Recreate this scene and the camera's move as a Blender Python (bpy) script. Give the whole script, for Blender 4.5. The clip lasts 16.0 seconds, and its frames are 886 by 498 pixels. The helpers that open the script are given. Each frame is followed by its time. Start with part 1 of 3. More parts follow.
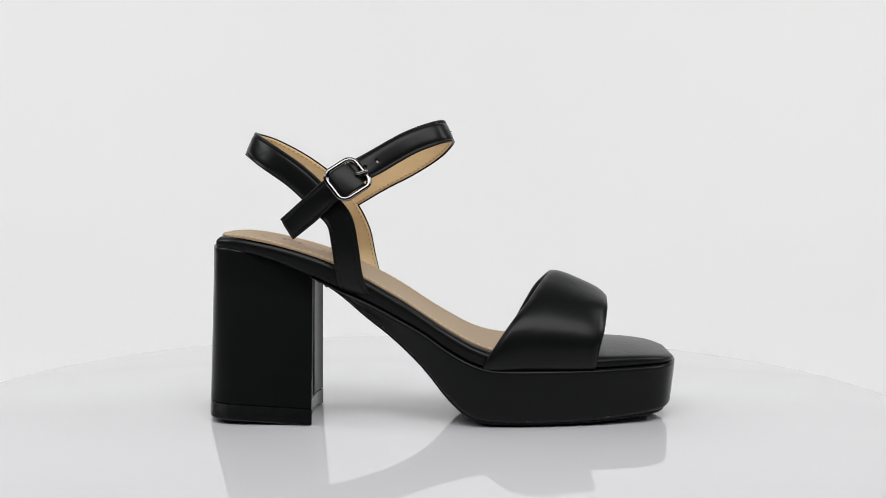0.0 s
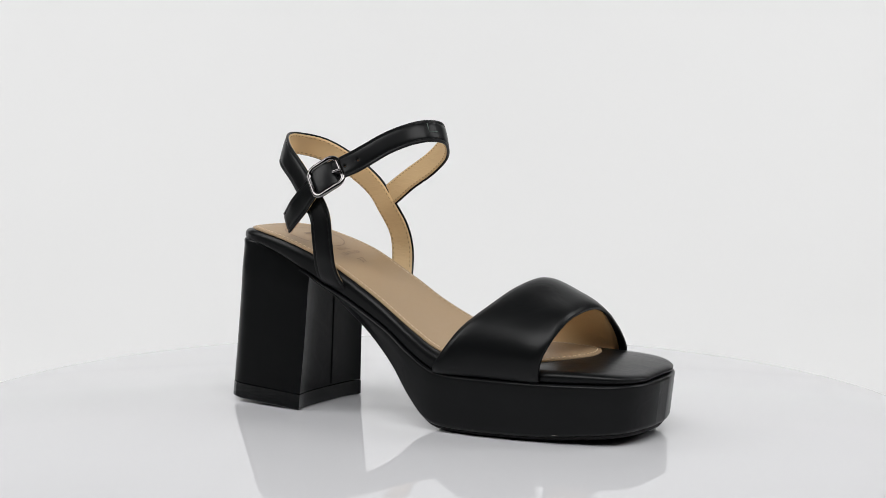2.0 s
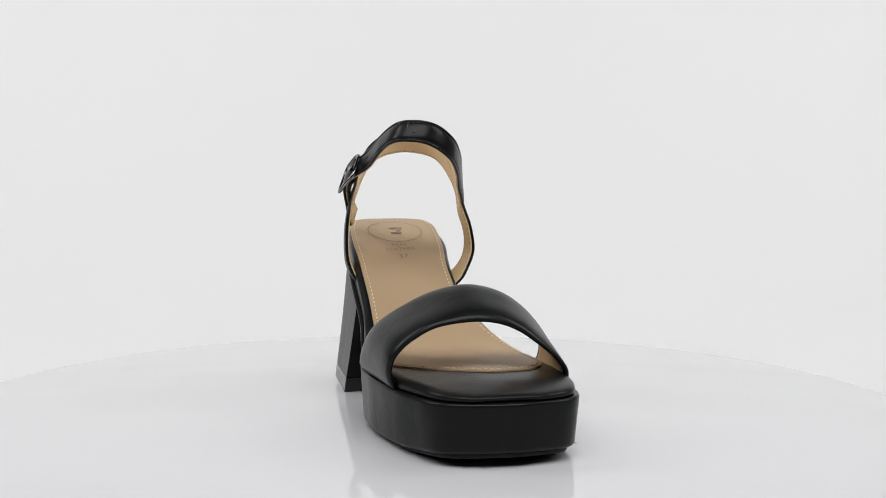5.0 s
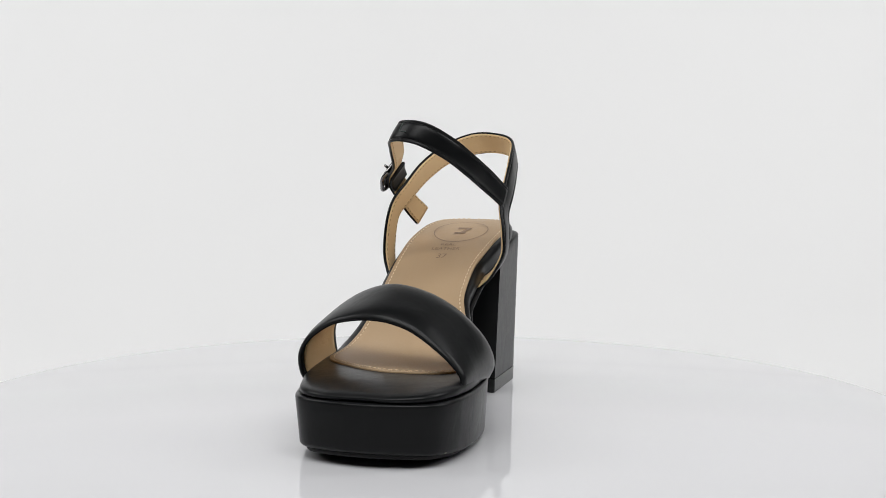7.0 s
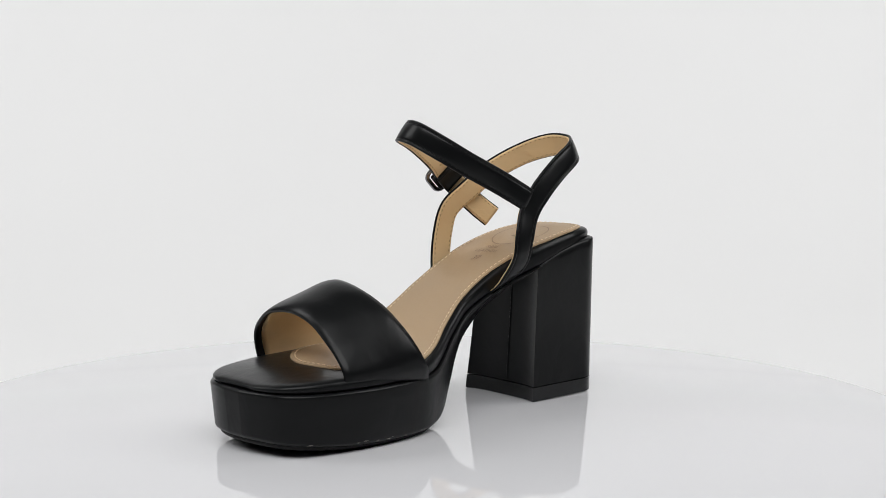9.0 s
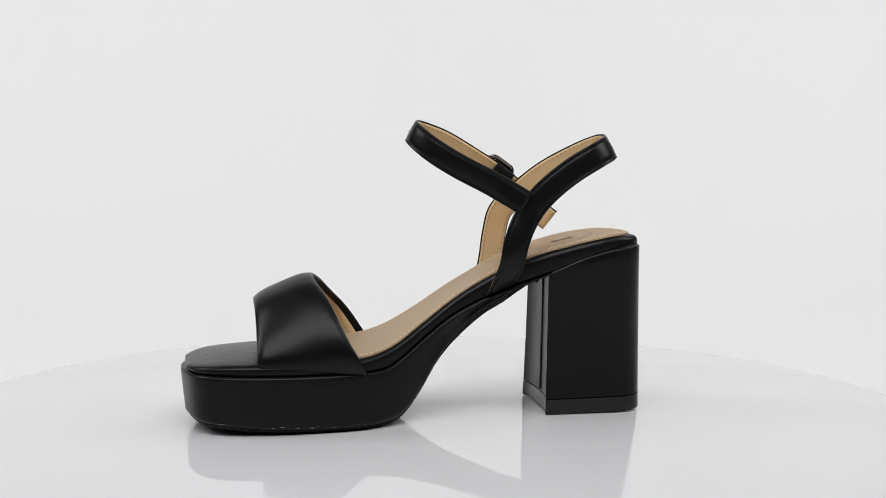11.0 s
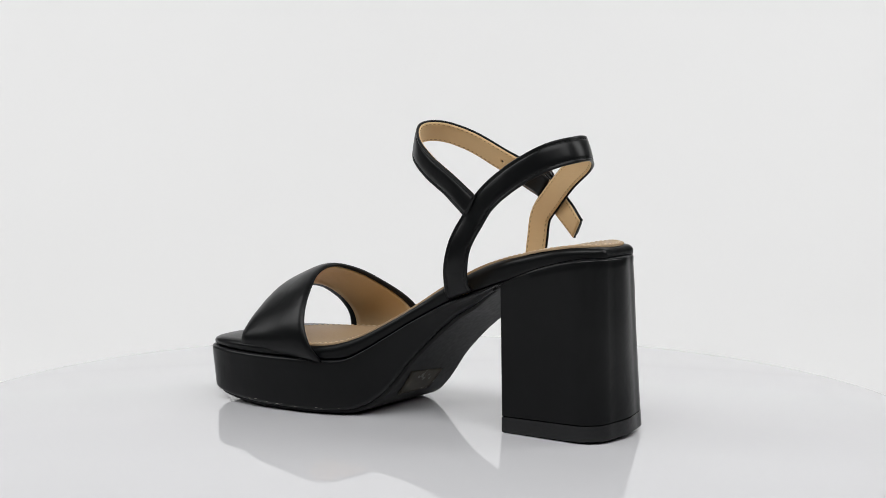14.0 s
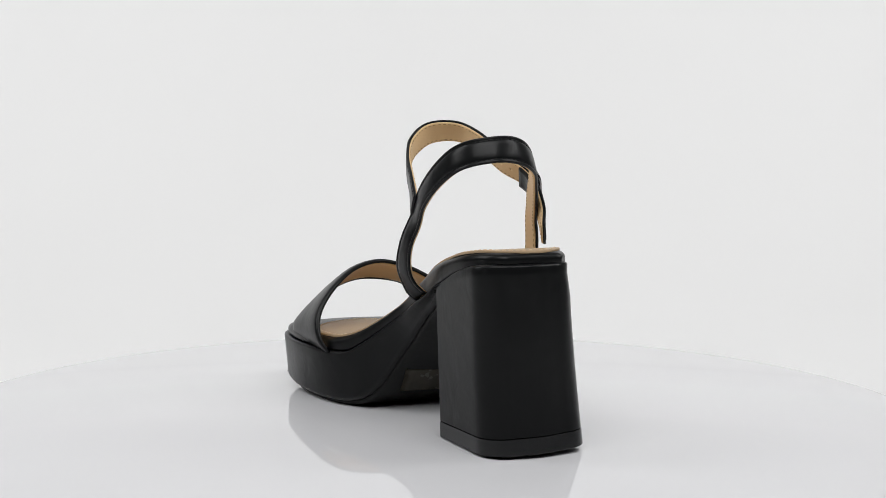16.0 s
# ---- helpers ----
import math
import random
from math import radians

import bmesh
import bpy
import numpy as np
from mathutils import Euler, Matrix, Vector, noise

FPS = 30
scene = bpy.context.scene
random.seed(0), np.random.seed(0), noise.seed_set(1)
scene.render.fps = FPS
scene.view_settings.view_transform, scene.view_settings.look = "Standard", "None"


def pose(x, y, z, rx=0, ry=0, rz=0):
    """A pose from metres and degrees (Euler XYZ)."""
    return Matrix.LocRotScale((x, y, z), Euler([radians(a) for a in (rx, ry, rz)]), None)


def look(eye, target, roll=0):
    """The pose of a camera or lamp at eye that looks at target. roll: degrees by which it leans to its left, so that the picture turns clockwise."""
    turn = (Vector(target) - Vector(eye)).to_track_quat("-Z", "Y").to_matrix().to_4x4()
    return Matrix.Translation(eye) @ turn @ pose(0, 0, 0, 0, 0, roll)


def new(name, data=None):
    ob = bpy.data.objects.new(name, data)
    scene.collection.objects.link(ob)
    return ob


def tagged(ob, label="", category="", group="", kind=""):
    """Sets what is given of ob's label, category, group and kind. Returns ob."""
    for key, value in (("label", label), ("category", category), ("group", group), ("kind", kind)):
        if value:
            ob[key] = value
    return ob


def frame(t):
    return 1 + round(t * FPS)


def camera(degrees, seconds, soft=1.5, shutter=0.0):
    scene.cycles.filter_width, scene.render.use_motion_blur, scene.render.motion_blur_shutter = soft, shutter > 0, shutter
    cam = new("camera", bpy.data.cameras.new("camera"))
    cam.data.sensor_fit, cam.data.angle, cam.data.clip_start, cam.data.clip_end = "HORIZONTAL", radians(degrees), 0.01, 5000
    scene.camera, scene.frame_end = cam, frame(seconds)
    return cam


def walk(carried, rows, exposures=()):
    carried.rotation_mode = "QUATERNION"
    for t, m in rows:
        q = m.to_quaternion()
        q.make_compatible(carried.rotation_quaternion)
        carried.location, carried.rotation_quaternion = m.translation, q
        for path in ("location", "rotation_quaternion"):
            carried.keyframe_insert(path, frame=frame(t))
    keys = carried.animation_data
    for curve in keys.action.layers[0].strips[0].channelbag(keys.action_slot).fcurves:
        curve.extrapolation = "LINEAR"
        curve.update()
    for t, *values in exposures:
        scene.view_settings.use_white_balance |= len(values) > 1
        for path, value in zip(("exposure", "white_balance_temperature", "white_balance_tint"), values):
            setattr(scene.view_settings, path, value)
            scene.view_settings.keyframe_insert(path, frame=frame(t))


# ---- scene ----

# camera on a tripod, looking slightly down at a turntable
cam = camera(35.12, 16.0, soft=0.8)
CAM_POSE = pose(0, -0.726, 0.1534, 90 - 5.307, -0.305, -0.484)
walk(cam, [(0, CAM_POSE), (16, CAM_POSE)])

# the turntable's angle, in degrees, time by time
TURN = [(0, 0), (0.5, -8.0), (1, -16.0), (1.5, -23.9), (2, -31.6), (2.5, -39.1), (3, -46.5), (3.5, -54.0), (4, -61.6),
        (6.5, -100.1), (7, -107.8), (7.5, -115.5), (8, -123.1), (8.5, -130.7), (9, -138.3), (11.5, -177.3), (12, -184.8),
        (12.5, -192.3), (13, -200.0), (13.5, -207.9), (14, -215.6), (14.5, -223.2), (15, -230.8), (15.5, -238.6), (16, -246.4)]

# ---- light ----
world = bpy.data.worlds.new("studio_air")
scene.world = world
world.use_nodes = True
world.node_tree.nodes["Background"].inputs[0].default_value = (1, 1, 1, 1)
world.node_tree.nodes["Background"].inputs[1].default_value = 0.25


def softbox(name, eye, target, w, h, power):
    data = bpy.data.lights.new(name, "AREA")
    data.shape, data.size, data.size_y, data.energy = "RECTANGLE", w, h, power
    data.color = (1.0, 1.0, 1.0)
    ob = new(name, data)
    ob.matrix_world = look(eye, target)
    return ob


softbox("softbox_top", (0.0, -0.7, 1.3), (0, 0.5, 0.22), 1.6, 0.8, 21)
# side pair: added fill lamps, out of view, that brighten the backdrop
softbox("backdrop_fill_a", (-1.05, 0.12, 0.95), (0.1, 0.9, 0.5), 0.6, 0.9, 8.2)
softbox("backdrop_fill_b", (1.05, 0.12, 0.95), (-0.1, 0.9, 0.5), 0.6, 0.9, 8.2)
scene.view_settings.exposure = -0.28

# ---- materials ----


def material(name, colour, rough, spec=0.5, metal=0.0):
    m = bpy.data.materials.new(name)
    m.use_nodes = True
    b = m.node_tree.nodes["Principled BSDF"]
    b.inputs["Base Color"].default_value = (*colour, 1)
    b.inputs["Roughness"].default_value = rough
    b.inputs["Specular IOR Level"].default_value = spec
    b.inputs["Metallic"].default_value = metal
    return m


def grained(name, colour, rough, spec, scale, bump, vary=0.12, wide=18.0, dist=0.0006, gloss=0.05, waves=0.0, crease=0.0):
    """A surface with fine grain relief, soft unevenness, creases, and slow changes of tone and gloss."""
    m = material(name, colour, rough, spec)
    nt = m.node_tree
    b = nt.nodes["Principled BSDF"]
    tc = nt.nodes.new("ShaderNodeTexCoord")
    fine = nt.nodes.new("ShaderNodeTexVoronoi")
    fine.inputs["Scale"].default_value = scale
    soft = nt.nodes.new("ShaderNodeTexNoise")
    soft.inputs["Scale"].default_value = scale * 0.45
    soft.inputs["Detail"].default_value = 6
    slow = nt.nodes.new("ShaderNodeTexNoise")
    slow.inputs["Scale"].default_value = wide
    slow.inputs["Detail"].default_value = 4
    for n in (fine, soft, slow):
        nt.links.new(tc.outputs["Object"], n.inputs["Vector"])
    add = nt.nodes.new("ShaderNodeMath")
    add.operation = "ADD"
    part_of = nt.nodes.new("ShaderNodeMath")
    part_of.operation = "MULTIPLY"
    part_of.inputs[1].default_value = 0.25
    nt.links.new(fine.outputs["Distance"], part_of.inputs[0])
    nt.links.new(part_of.outputs[0], add.inputs[0])
    nt.links.new(soft.outputs["Fac"], add.inputs[1])
    bm_ = nt.nodes.new("ShaderNodeBump")
    bm_.inputs["Strength"].default_value = bump
    bm_.inputs["Distance"].default_value = dist
    nt.links.new(add.outputs[0], bm_.inputs["Height"])
    nt.links.new(bm_.outputs["Normal"], b.inputs["Normal"])
    last = bm_
    for strength, size, depth, stretch in ((waves, 70.0, 0.0016, 1.0), (crease, 170.0, 0.0008, 3.0)):
        if not strength:
            continue
        lay = nt.nodes.new("ShaderNodeMapping")
        lay.inputs["Scale"].default_value = (1, 1 / stretch, stretch)
        wavy = nt.nodes.new("ShaderNodeTexNoise")
        wavy.inputs["Scale"].default_value = size
        wavy.inputs["Detail"].default_value = 2.5
        wavy.inputs["Distortion"].default_value = 0.6
        up = nt.nodes.new("ShaderNodeBump")
        up.inputs["Strength"].default_value = strength
        up.inputs["Distance"].default_value = depth
        nt.links.new(tc.outputs["Object"], lay.inputs["Vector"])
        nt.links.new(lay.outputs["Vector"], wavy.inputs["Vector"])
        nt.links.new(wavy.outputs["Fac"], up.inputs["Height"])
        nt.links.new(up.outputs["Normal"], last.inputs["Normal"])
        last = up
    mix = nt.nodes.new("ShaderNodeMix")
    mix.data_type = "RGBA"
    mix.inputs["A"].default_value = (*[c * (1 - vary) for c in colour], 1)
    mix.inputs["B"].default_value = (*[c * (1 + vary) for c in colour], 1)
    nt.links.new(slow.outputs["Fac"], mix.inputs["Factor"])
    nt.links.new(mix.outputs["Result"], b.inputs["Base Color"])
    ramp = nt.nodes.new("ShaderNodeMapRange")
    ramp.inputs["From Min"].default_value, ramp.inputs["From Max"].default_value = 0.3, 0.7
    ramp.inputs["To Min"].default_value, ramp.inputs["To Max"].default_value = rough - gloss, rough + gloss
    nt.links.new(soft.outputs["Fac"], ramp.inputs["Value"])
    nt.links.new(ramp.outputs["Result"], b.inputs["Roughness"])
    return m


LEATHER = grained("black_leather", (0.0046, 0.0050, 0.0055), 0.32, 0.21, 1300, 0.012, gloss=0.02, waves=0.17)
RUBBER = grained("black_rubber", (0.007, 0.0073, 0.0076), 0.5, 0.2, 900, 0.04)
CAP = grained("black_heel_plastic", (0.007, 0.0075, 0.008), 0.17, 0.45, 500, 0.02)
LINING = grained("tan_lining", (0.71, 0.505, 0.275), 0.55, 0.3, 1400, 0.06, 0.08, waves=0.35, crease=0.26)
INSOLE = grained("beige_insole_leather", (0.43, 0.305, 0.185), 0.48, 0.3, 1600, 0.05, 0.08)
THREAD_TAN = material("pale_thread", (0.74, 0.60, 0.42), 0.8, 0.2)
THREAD_BROWN = material("brown_thread", (0.40, 0.275, 0.145), 0.8, 0.2)
THREAD_BLACK = material("black_thread", (0.006, 0.006, 0.006), 0.7, 0.3)
SCRATCH = material("pale_scratch", (0.10, 0.13, 0.115), 0.6, 0.3)
GLUE = material("dried_glue", (0.24, 0.23, 0.21), 0.5, 0.4)
INK = material("stamp_ink", (0.27, 0.185, 0.12), 0.5, 0.3)
CHROME = material("gunmetal", (0.22, 0.21, 0.21), 0.12, 0.5, 1.0)
STICKER = grained("grey_film", (0.11, 0.098, 0.078), 0.25, 0.5, 300, 0.1, 0.4, 90)
ACRYLIC = grained("white_acrylic", (0.72, 0.72, 0.74), 0.025, 0.5, 60, 0.0, 0.01, 6, gloss=0.005)
PAPER = grained("white_backdrop_paper", (0.80, 0.80, 0.80), 0.85, 0.1, 400, 0.04, 0.015, 3)
SURROUND = grained("dark_surround", (0.05, 0.05, 0.05), 0.9, 0.1, 60, 0.1, 0.1, 3)

# ---- building helpers ----


def part(name, bm, mat, parent=None, label="", smooth=True):
    me = bpy.data.meshes.new(name)
    bmesh.ops.recalc_face_normals(bm, faces=bm.faces[:])
    for f in bm.faces:
        f.smooth = smooth
    bm.to_mesh(me)
    bm.free()
    me.materials.append(mat)
    ob = new(name, me)
    if parent:
        ob.parent = parent
    if label:
        tagged(ob, label)
    return ob


def smooth_curve(xs, ys):
    """A monotone cubic through the points, as a function (no overshoot)."""
    xs, ys = np.array(xs, float), np.array(ys, float)
    h, d = np.diff(xs), np.diff(ys) / np.diff(xs)
    m = np.zeros(len(xs))
    m[0], m[-1] = d[0], d[-1]
    for i in range(1, len(xs) - 1):
        if d[i - 1] * d[i] > 0:
            w1, w2 = 2 * h[i] + h[i - 1], h[i] + 2 * h[i - 1]
            m[i] = (w1 + w2) / (w1 / d[i - 1] + w2 / d[i])

    def at(x):
        x = min(max(x, xs[0]), xs[-1])
        i = min(max(int(np.searchsorted(xs, x)) - 1, 0), len(xs) - 2)
        t = (x - xs[i]) / h[i]
        return ((1 + 2 * t) * (1 - t) ** 2 * ys[i] + t * (1 - t) ** 2 * h[i] * m[i]
                + t * t * (3 - 2 * t) * ys[i + 1] + t * t * (t - 1) * h[i] * m[i + 1])
    return at


def spline(points, n):
    """n + 1 points along a Catmull-Rom curve through the given vectors, evenly spaced by length."""
    p = [Vector(q) for q in points]
    p = [2 * p[0] - p[1]] + p + [2 * p[-1] - p[-2]]
    fine = []
    for i in range(1, len(p) - 2):
        for k in range(16):
            t = k / 16
            a, b, c, d = p[i - 1:i + 3]
            fine.append(0.5 * (2 * b + (c - a) * t + (2 * a - 5 * b + 4 * c - d) * t * t + (3 * b - a - 3 * c + d) * t ** 3))
    fine.append(p[-2])
    run = [0.0]
    for a, b in zip(fine, fine[1:]):
        run.append(run[-1] + (b - a).length)
    out, j = [], 0
    for k in range(n + 1):
        s = run[-1] * k / n
        while j < len(run) - 2 and run[j + 1] < s:
            j += 1
        out.append(fine[j].lerp(fine[j + 1], min(max((s - run[j]) / max(run[j + 1] - run[j], 1e-9), 0), 1)))
    return out


def outline(xs, lat, med, m):
    """The plan's edge as a loop: along the outer side, across the toe, back along the inner side, across the heel."""
    L = [Vector((x, lat(x))) for x in xs]
    M = [Vector((x, med(x))) for x in xs]
    loop = L + [L[-1].lerp(M[-1], j / m) for j in range(1, m)] + M[::-1] + [M[0].lerp(L[0], j / m) for j in range(1, m)]
    return loop


def offset(loop, d):
    out, n = [], len(loop)
    many = d if callable(d) else (lambda p: d)
    for i in range(n):
        a, b = loop[i - 2], loop[(i + 2) % n]
        t = (b - a).normalized()
        out.append(loop[i] + Vector((-t.y, t.x)) * many(loop[i]))
    return out


def slab(xs, lat, med, top, bottom, rt, rb, m=12, crown=0.0, sides=4, taper=lambda x: 0.0, tilt=None, low=None, inset=lambda x: 0.0):
    """A padded sole layer: plan outline, curved top and bottom, rounded edges."""
    bm = bmesh.new()
    base = outline(xs, lat, med, m)
    n, k = len(xs), len(base)
    rings = []
    steps = 5
    for s in range(steps + 1):
        a = math.pi / 2 * s / steps
        rings.append((rt * (1 - math.sin(a)), "t", rt * (1 - math.cos(a))))
    for s in range(1, sides):
        rings.append((lambda p, g=s / sides: taper(p.x) * g, "m", s / sides))
    for s in range(steps, -1, -1):
        a = math.pi / 2 * s / steps
        rings.append((lambda p, g=rb * (1 - math.sin(a)): taper(p.x) + g, "b", rb * (1 - math.cos(a))))
    made = []
    for step, where, v in rings:
        pts = offset(base, lambda p: (step(p) if callable(step) else step) + inset(p.x))
        row = []
        for i in range(k):
            x, y = pts[i]
            zt, zb = top(x), bottom(x)
            if tilt:
                zt += tilt(x, y)
            if low:
                zb += low(x, y)
            cut_t, cut_b = min(rt, (zt - zb) * 0.5), min(rb, (zt - zb) * 0.5)
            if where == "t":
                z = zt - v * cut_t / max(rt, 1e-9)
            elif where == "b":
                z = zb + v * cut_b / max(rb, 1e-9)
            else:
                z = (zt - cut_t) + (zb + cut_b - zt + cut_t) * v
            row.append(bm.verts.new((x, y, z)))
        made.append(row)
    for r0, r1 in zip(made, made[1:]):
        for i in range(k):
            bm.faces.new((r0[i], r0[(i + 1) % k], r1[(i + 1) % k], r1[i]))
    for row, fn in ((made[0], top), (made[-1], bottom)):
        grid = []
        for i in range(n):
            a, b = row[i], row[2 * n + m - 2 - i]
            line = [a]
            for j in range(1, m):
                if i == n - 1:
                    line.append(row[n - 1 + j])
                elif i == 0:
                    line.append(row[k - j])
                else:
                    q = a.co.lerp(b.co, j / m)
                    v = j / m
                    q.z = fn(q.x) + (tilt(q.x, q.y) if tilt and fn is top else low(q.x, q.y) if low and fn is bottom else 0)
                    q.z += crown * 4 * v * (1 - v) * (1 if fn is top else 0)
                    line.append(bm.verts.new(q))
            grid.append(line + [b])
        for g0, g1 in zip(grid, grid[1:]):
            for j in range(m):
                bm.faces.new((g0[j], g0[j + 1], g1[j + 1], g1[j]))
    return bm


def stations(a, b, n):
    """Steps along the sole, closer together at both ends."""
    return [a + (b - a) * (0.5 - 0.5 * math.cos(math.pi * i / n)) * 0.55 + (b - a) * 0.45 * i / n for i in range(n + 1)]


def frames_along(points, normals, n):
    """Points, tangents, outward normals and width directions along a strap."""
    P = spline(points, n)
    out = []
    for i, p in enumerate(P):
        t = (P[min(i + 1, n)] - P[max(i - 1, 0)]).normalized()
        # the normal belonging to the nearest place along the control points
        ctrl = [Vector(q) for q in points]
        best = min(range(len(ctrl) - 1), key=lambda j: seg(p, ctrl[j], ctrl[j + 1])[0])
        f = seg(p, ctrl[best], ctrl[best + 1])[1]
        a, b, c, d = (Vector(normals[min(max(best + k, 0), len(normals) - 1)]).normalized() for k in (-1, 0, 1, 2))
        nn = 0.5 * (2 * b + (c - a) * f + (2 * a - 5 * b + 4 * c - d) * f * f + (3 * b - a - 3 * c + d) * f ** 3)
        nn = (nn - t * nn.dot(t)).normalized()
        out.append((p, t, nn, nn.cross(t)))
    return out


def seg(p, a, b):
    f = min(max((p - a).dot(b - a) / (b - a).length_squared, 0), 1)
    return ((a + (b - a) * f) - p).length, f


def ribbon(frames, width, lo, hi, bulge=0.0004, groove=0.0):
    """A strap layer between the depths lo and hi along its outward normal, with rounded edges."""
    bm = bmesh.new()
    rows = []
    h = (hi - lo) / 2
    for i, (p, t, nn, w) in enumerate(frames):
        wd = width(i / (len(frames) - 1)) if callable(width) else width
        sec = []
        for s in (-1, -0.93, -0.84, -0.77, -0.70, -0.60, -0.3, 0, 0.3, 0.60, 0.70, 0.77, 0.84, 0.93, 1):
            dip = groove if abs(s) == 0.77 else groove * 0.35 if abs(s) in (0.84, 0.70) else 0
            sec.append((s * (wd / 2 - h * 0.6), hi + bulge * (1 - s * s) - dip))
        sec.append((wd / 2, (lo + hi) / 2))
        for j in range(9):
            s = 1 - 2 * j / 8
            sec.append((s * (wd / 2 - h * 0.6), lo))
        sec.append((-wd / 2, (lo + hi) / 2))
        rows.append([bm.verts.new(p + w * a + nn * b) for a, b in sec])
    k = len(rows[0])
    for r0, r1 in zip(rows, rows[1:]):
        for i in range(k):
            bm.faces.new((r0[i], r0[(i + 1) % k], r1[(i + 1) % k], r1[i]))
    bm.faces.new(rows[0])
    bm.faces.new(rows[-1][::-1])
    return bm


def tuck(bm):
    """The strap's ends slip in between platform and footbed."""
    for v in bm.verts:
        low = JOINT(v.co.x) + arch_joint(v.co.x, v.co.y) + 0.0006
        if v.co.z < low + 0.004 and v.co.x > -0.07:
            d = min(low + 0.004 - v.co.z, 0.006)
            v.co.y -= math.copysign(d * 0.35, v.co.y)
            v.co.z = max(v.co.z, low)
    return bm


def dashes(bm, pts, ups, length, gap, r):
    """Stitches: short rounded threads laid along a line."""
    total = [0.0]
    for a, b in zip(pts, pts[1:]):
        total.append(total[-1] + (b - a).length)
    s, j = gap, 0
    while s + length < total[-1]:
        def at(q):
            i = min(max(int(np.searchsorted(total, q)) - 1, 0), len(pts) - 2)
            f = (q - total[i]) / max(total[i + 1] - total[i], 1e-9)
            return pts[i].lerp(pts[i + 1], f), ups[i]
        (a, u), (b, _) = at(s), at(s + length)
        t = (b - a).normalized()
        side = u.cross(t).normalized()
        ring = []
        for c, g in ((a, 0.35), (a.lerp(b, 0.25), 1.0), (a.lerp(b, 0.75), 1.0), (b, 0.35)):
            ring.append([bm.verts.new(c + side * (r * x * g) + u * (r * z * g)) for x, z in ((1, -0.6), (0.6, 0.7), (-0.6, 0.7), (-1, -0.6))])
        for r0, r1 in zip(ring, ring[1:]):
            for i in range(4):
                bm.faces.new((r0[i], r0[(i + 1) % 4], r1[(i + 1) % 4], r1[i]))
        bm.faces.new(ring[0])
        bm.faces.new(ring[-1])
        s += length + gap


# ---- studio ----


def lathe(profile, n):
    bm = bmesh.new()
    rows = [[bm.verts.new((r * math.cos(2 * math.pi * i / n), r * math.sin(2 * math.pi * i / n), z)) for i in range(n)] for r, z in profile]
    for r0, r1 in zip(rows, rows[1:]):
        for i in range(n):
            bm.faces.new((r0[i], r0[(i + 1) % n], r1[(i + 1) % n], r1[i]))
    bm.faces.new(rows[0])
    bm.faces.new(rows[-1][::-1])
    return bm


def build_turntable():
    table = part("turntable", lathe([(0.2605, 0.0), (0.2620, -0.0004), (0.2628, -0.0015), (0.263, -0.003), (0.263, -0.006), (0.2625, -0.0065)], 128), ACRYLIC)
    tagged(table, "round glossy white acrylic turntable lying on white backdrop paper", "turntable")
    return table


def build_backdrop():
    """White paper that runs over the table and sweeps up behind it, then an added dark enclosure out of view."""
    prof = [(-0.80, -0.0065), (0.30, -0.0065)]
    for i in range(1, 13):
        a = math.pi / 2 * i / 12
        prof.append((0.30 + 0.6 * math.sin(a), -0.0065 + 0.6 * (1 - math.cos(a))))
    prof.append((0.90, 1.9))
    bm = bmesh.new()
    rows = []
    for y, z in prof:
        rows.append([bm.verts.new((-0.74 + 1.48 * i / 8, y, z)) for i in range(9)])
    for r0, r1 in zip(rows, rows[1:]):
        for i in range(8):
            bm.faces.new((r0[i], r0[i + 1], r1[i + 1], r1[i]))
    ob = part("backdrop", bm, PAPER)
    tagged(ob, "seamless white paper sweep curving up behind the turntable", "backdrop", kind="structure")

    # unseen boxes added round the set so the black leather reflects little light
    def dark_box(name, lo, hi):
        bm = bmesh.new()
        bmesh.ops.create_cube(bm, size=1)
        for v in bm.verts:
            v.co = Vector([lo[i] + (v.co[i] + 0.5) * (hi[i] - lo[i]) for i in range(3)])
        tagged(part(name, bm, SURROUND, smooth=False), "plain dark grey surface, unseen, added to keep reflections dim", kind="structure")
    dark_box("table", (-0.9, -0.82, -0.05), (0.9, 0.28, -0.012))
    dark_box("floor", (-2.2, -2.6, -0.85), (2.2, 1.4, -0.75))
    dark_box("surround_north", (-2.2, 1.3, -0.75), (2.2, 1.4, 2.4))
    dark_box("surround_south", (-2.2, -2.6, -0.75), (2.2, -2.5, 2.4))
    dark_box("surround_east", (2.1, -2.5, -0.75), (2.2, 1.3, 2.4))
    dark_box("surround_west", (-2.2, -2.5, -0.75), (-2.1, 1.3, 2.4))
    dark_box("surround_top", (-2.2, -2.6, 2.4), (2.2, 1.4, 2.5))


# ---- the sandal: x towards the toe, y towards the inner side, metres ----
mm = 0.001


def fn(pairs):
    return smooth_curve([a * mm for a, _ in pairs], [b * mm for _, b in pairs])


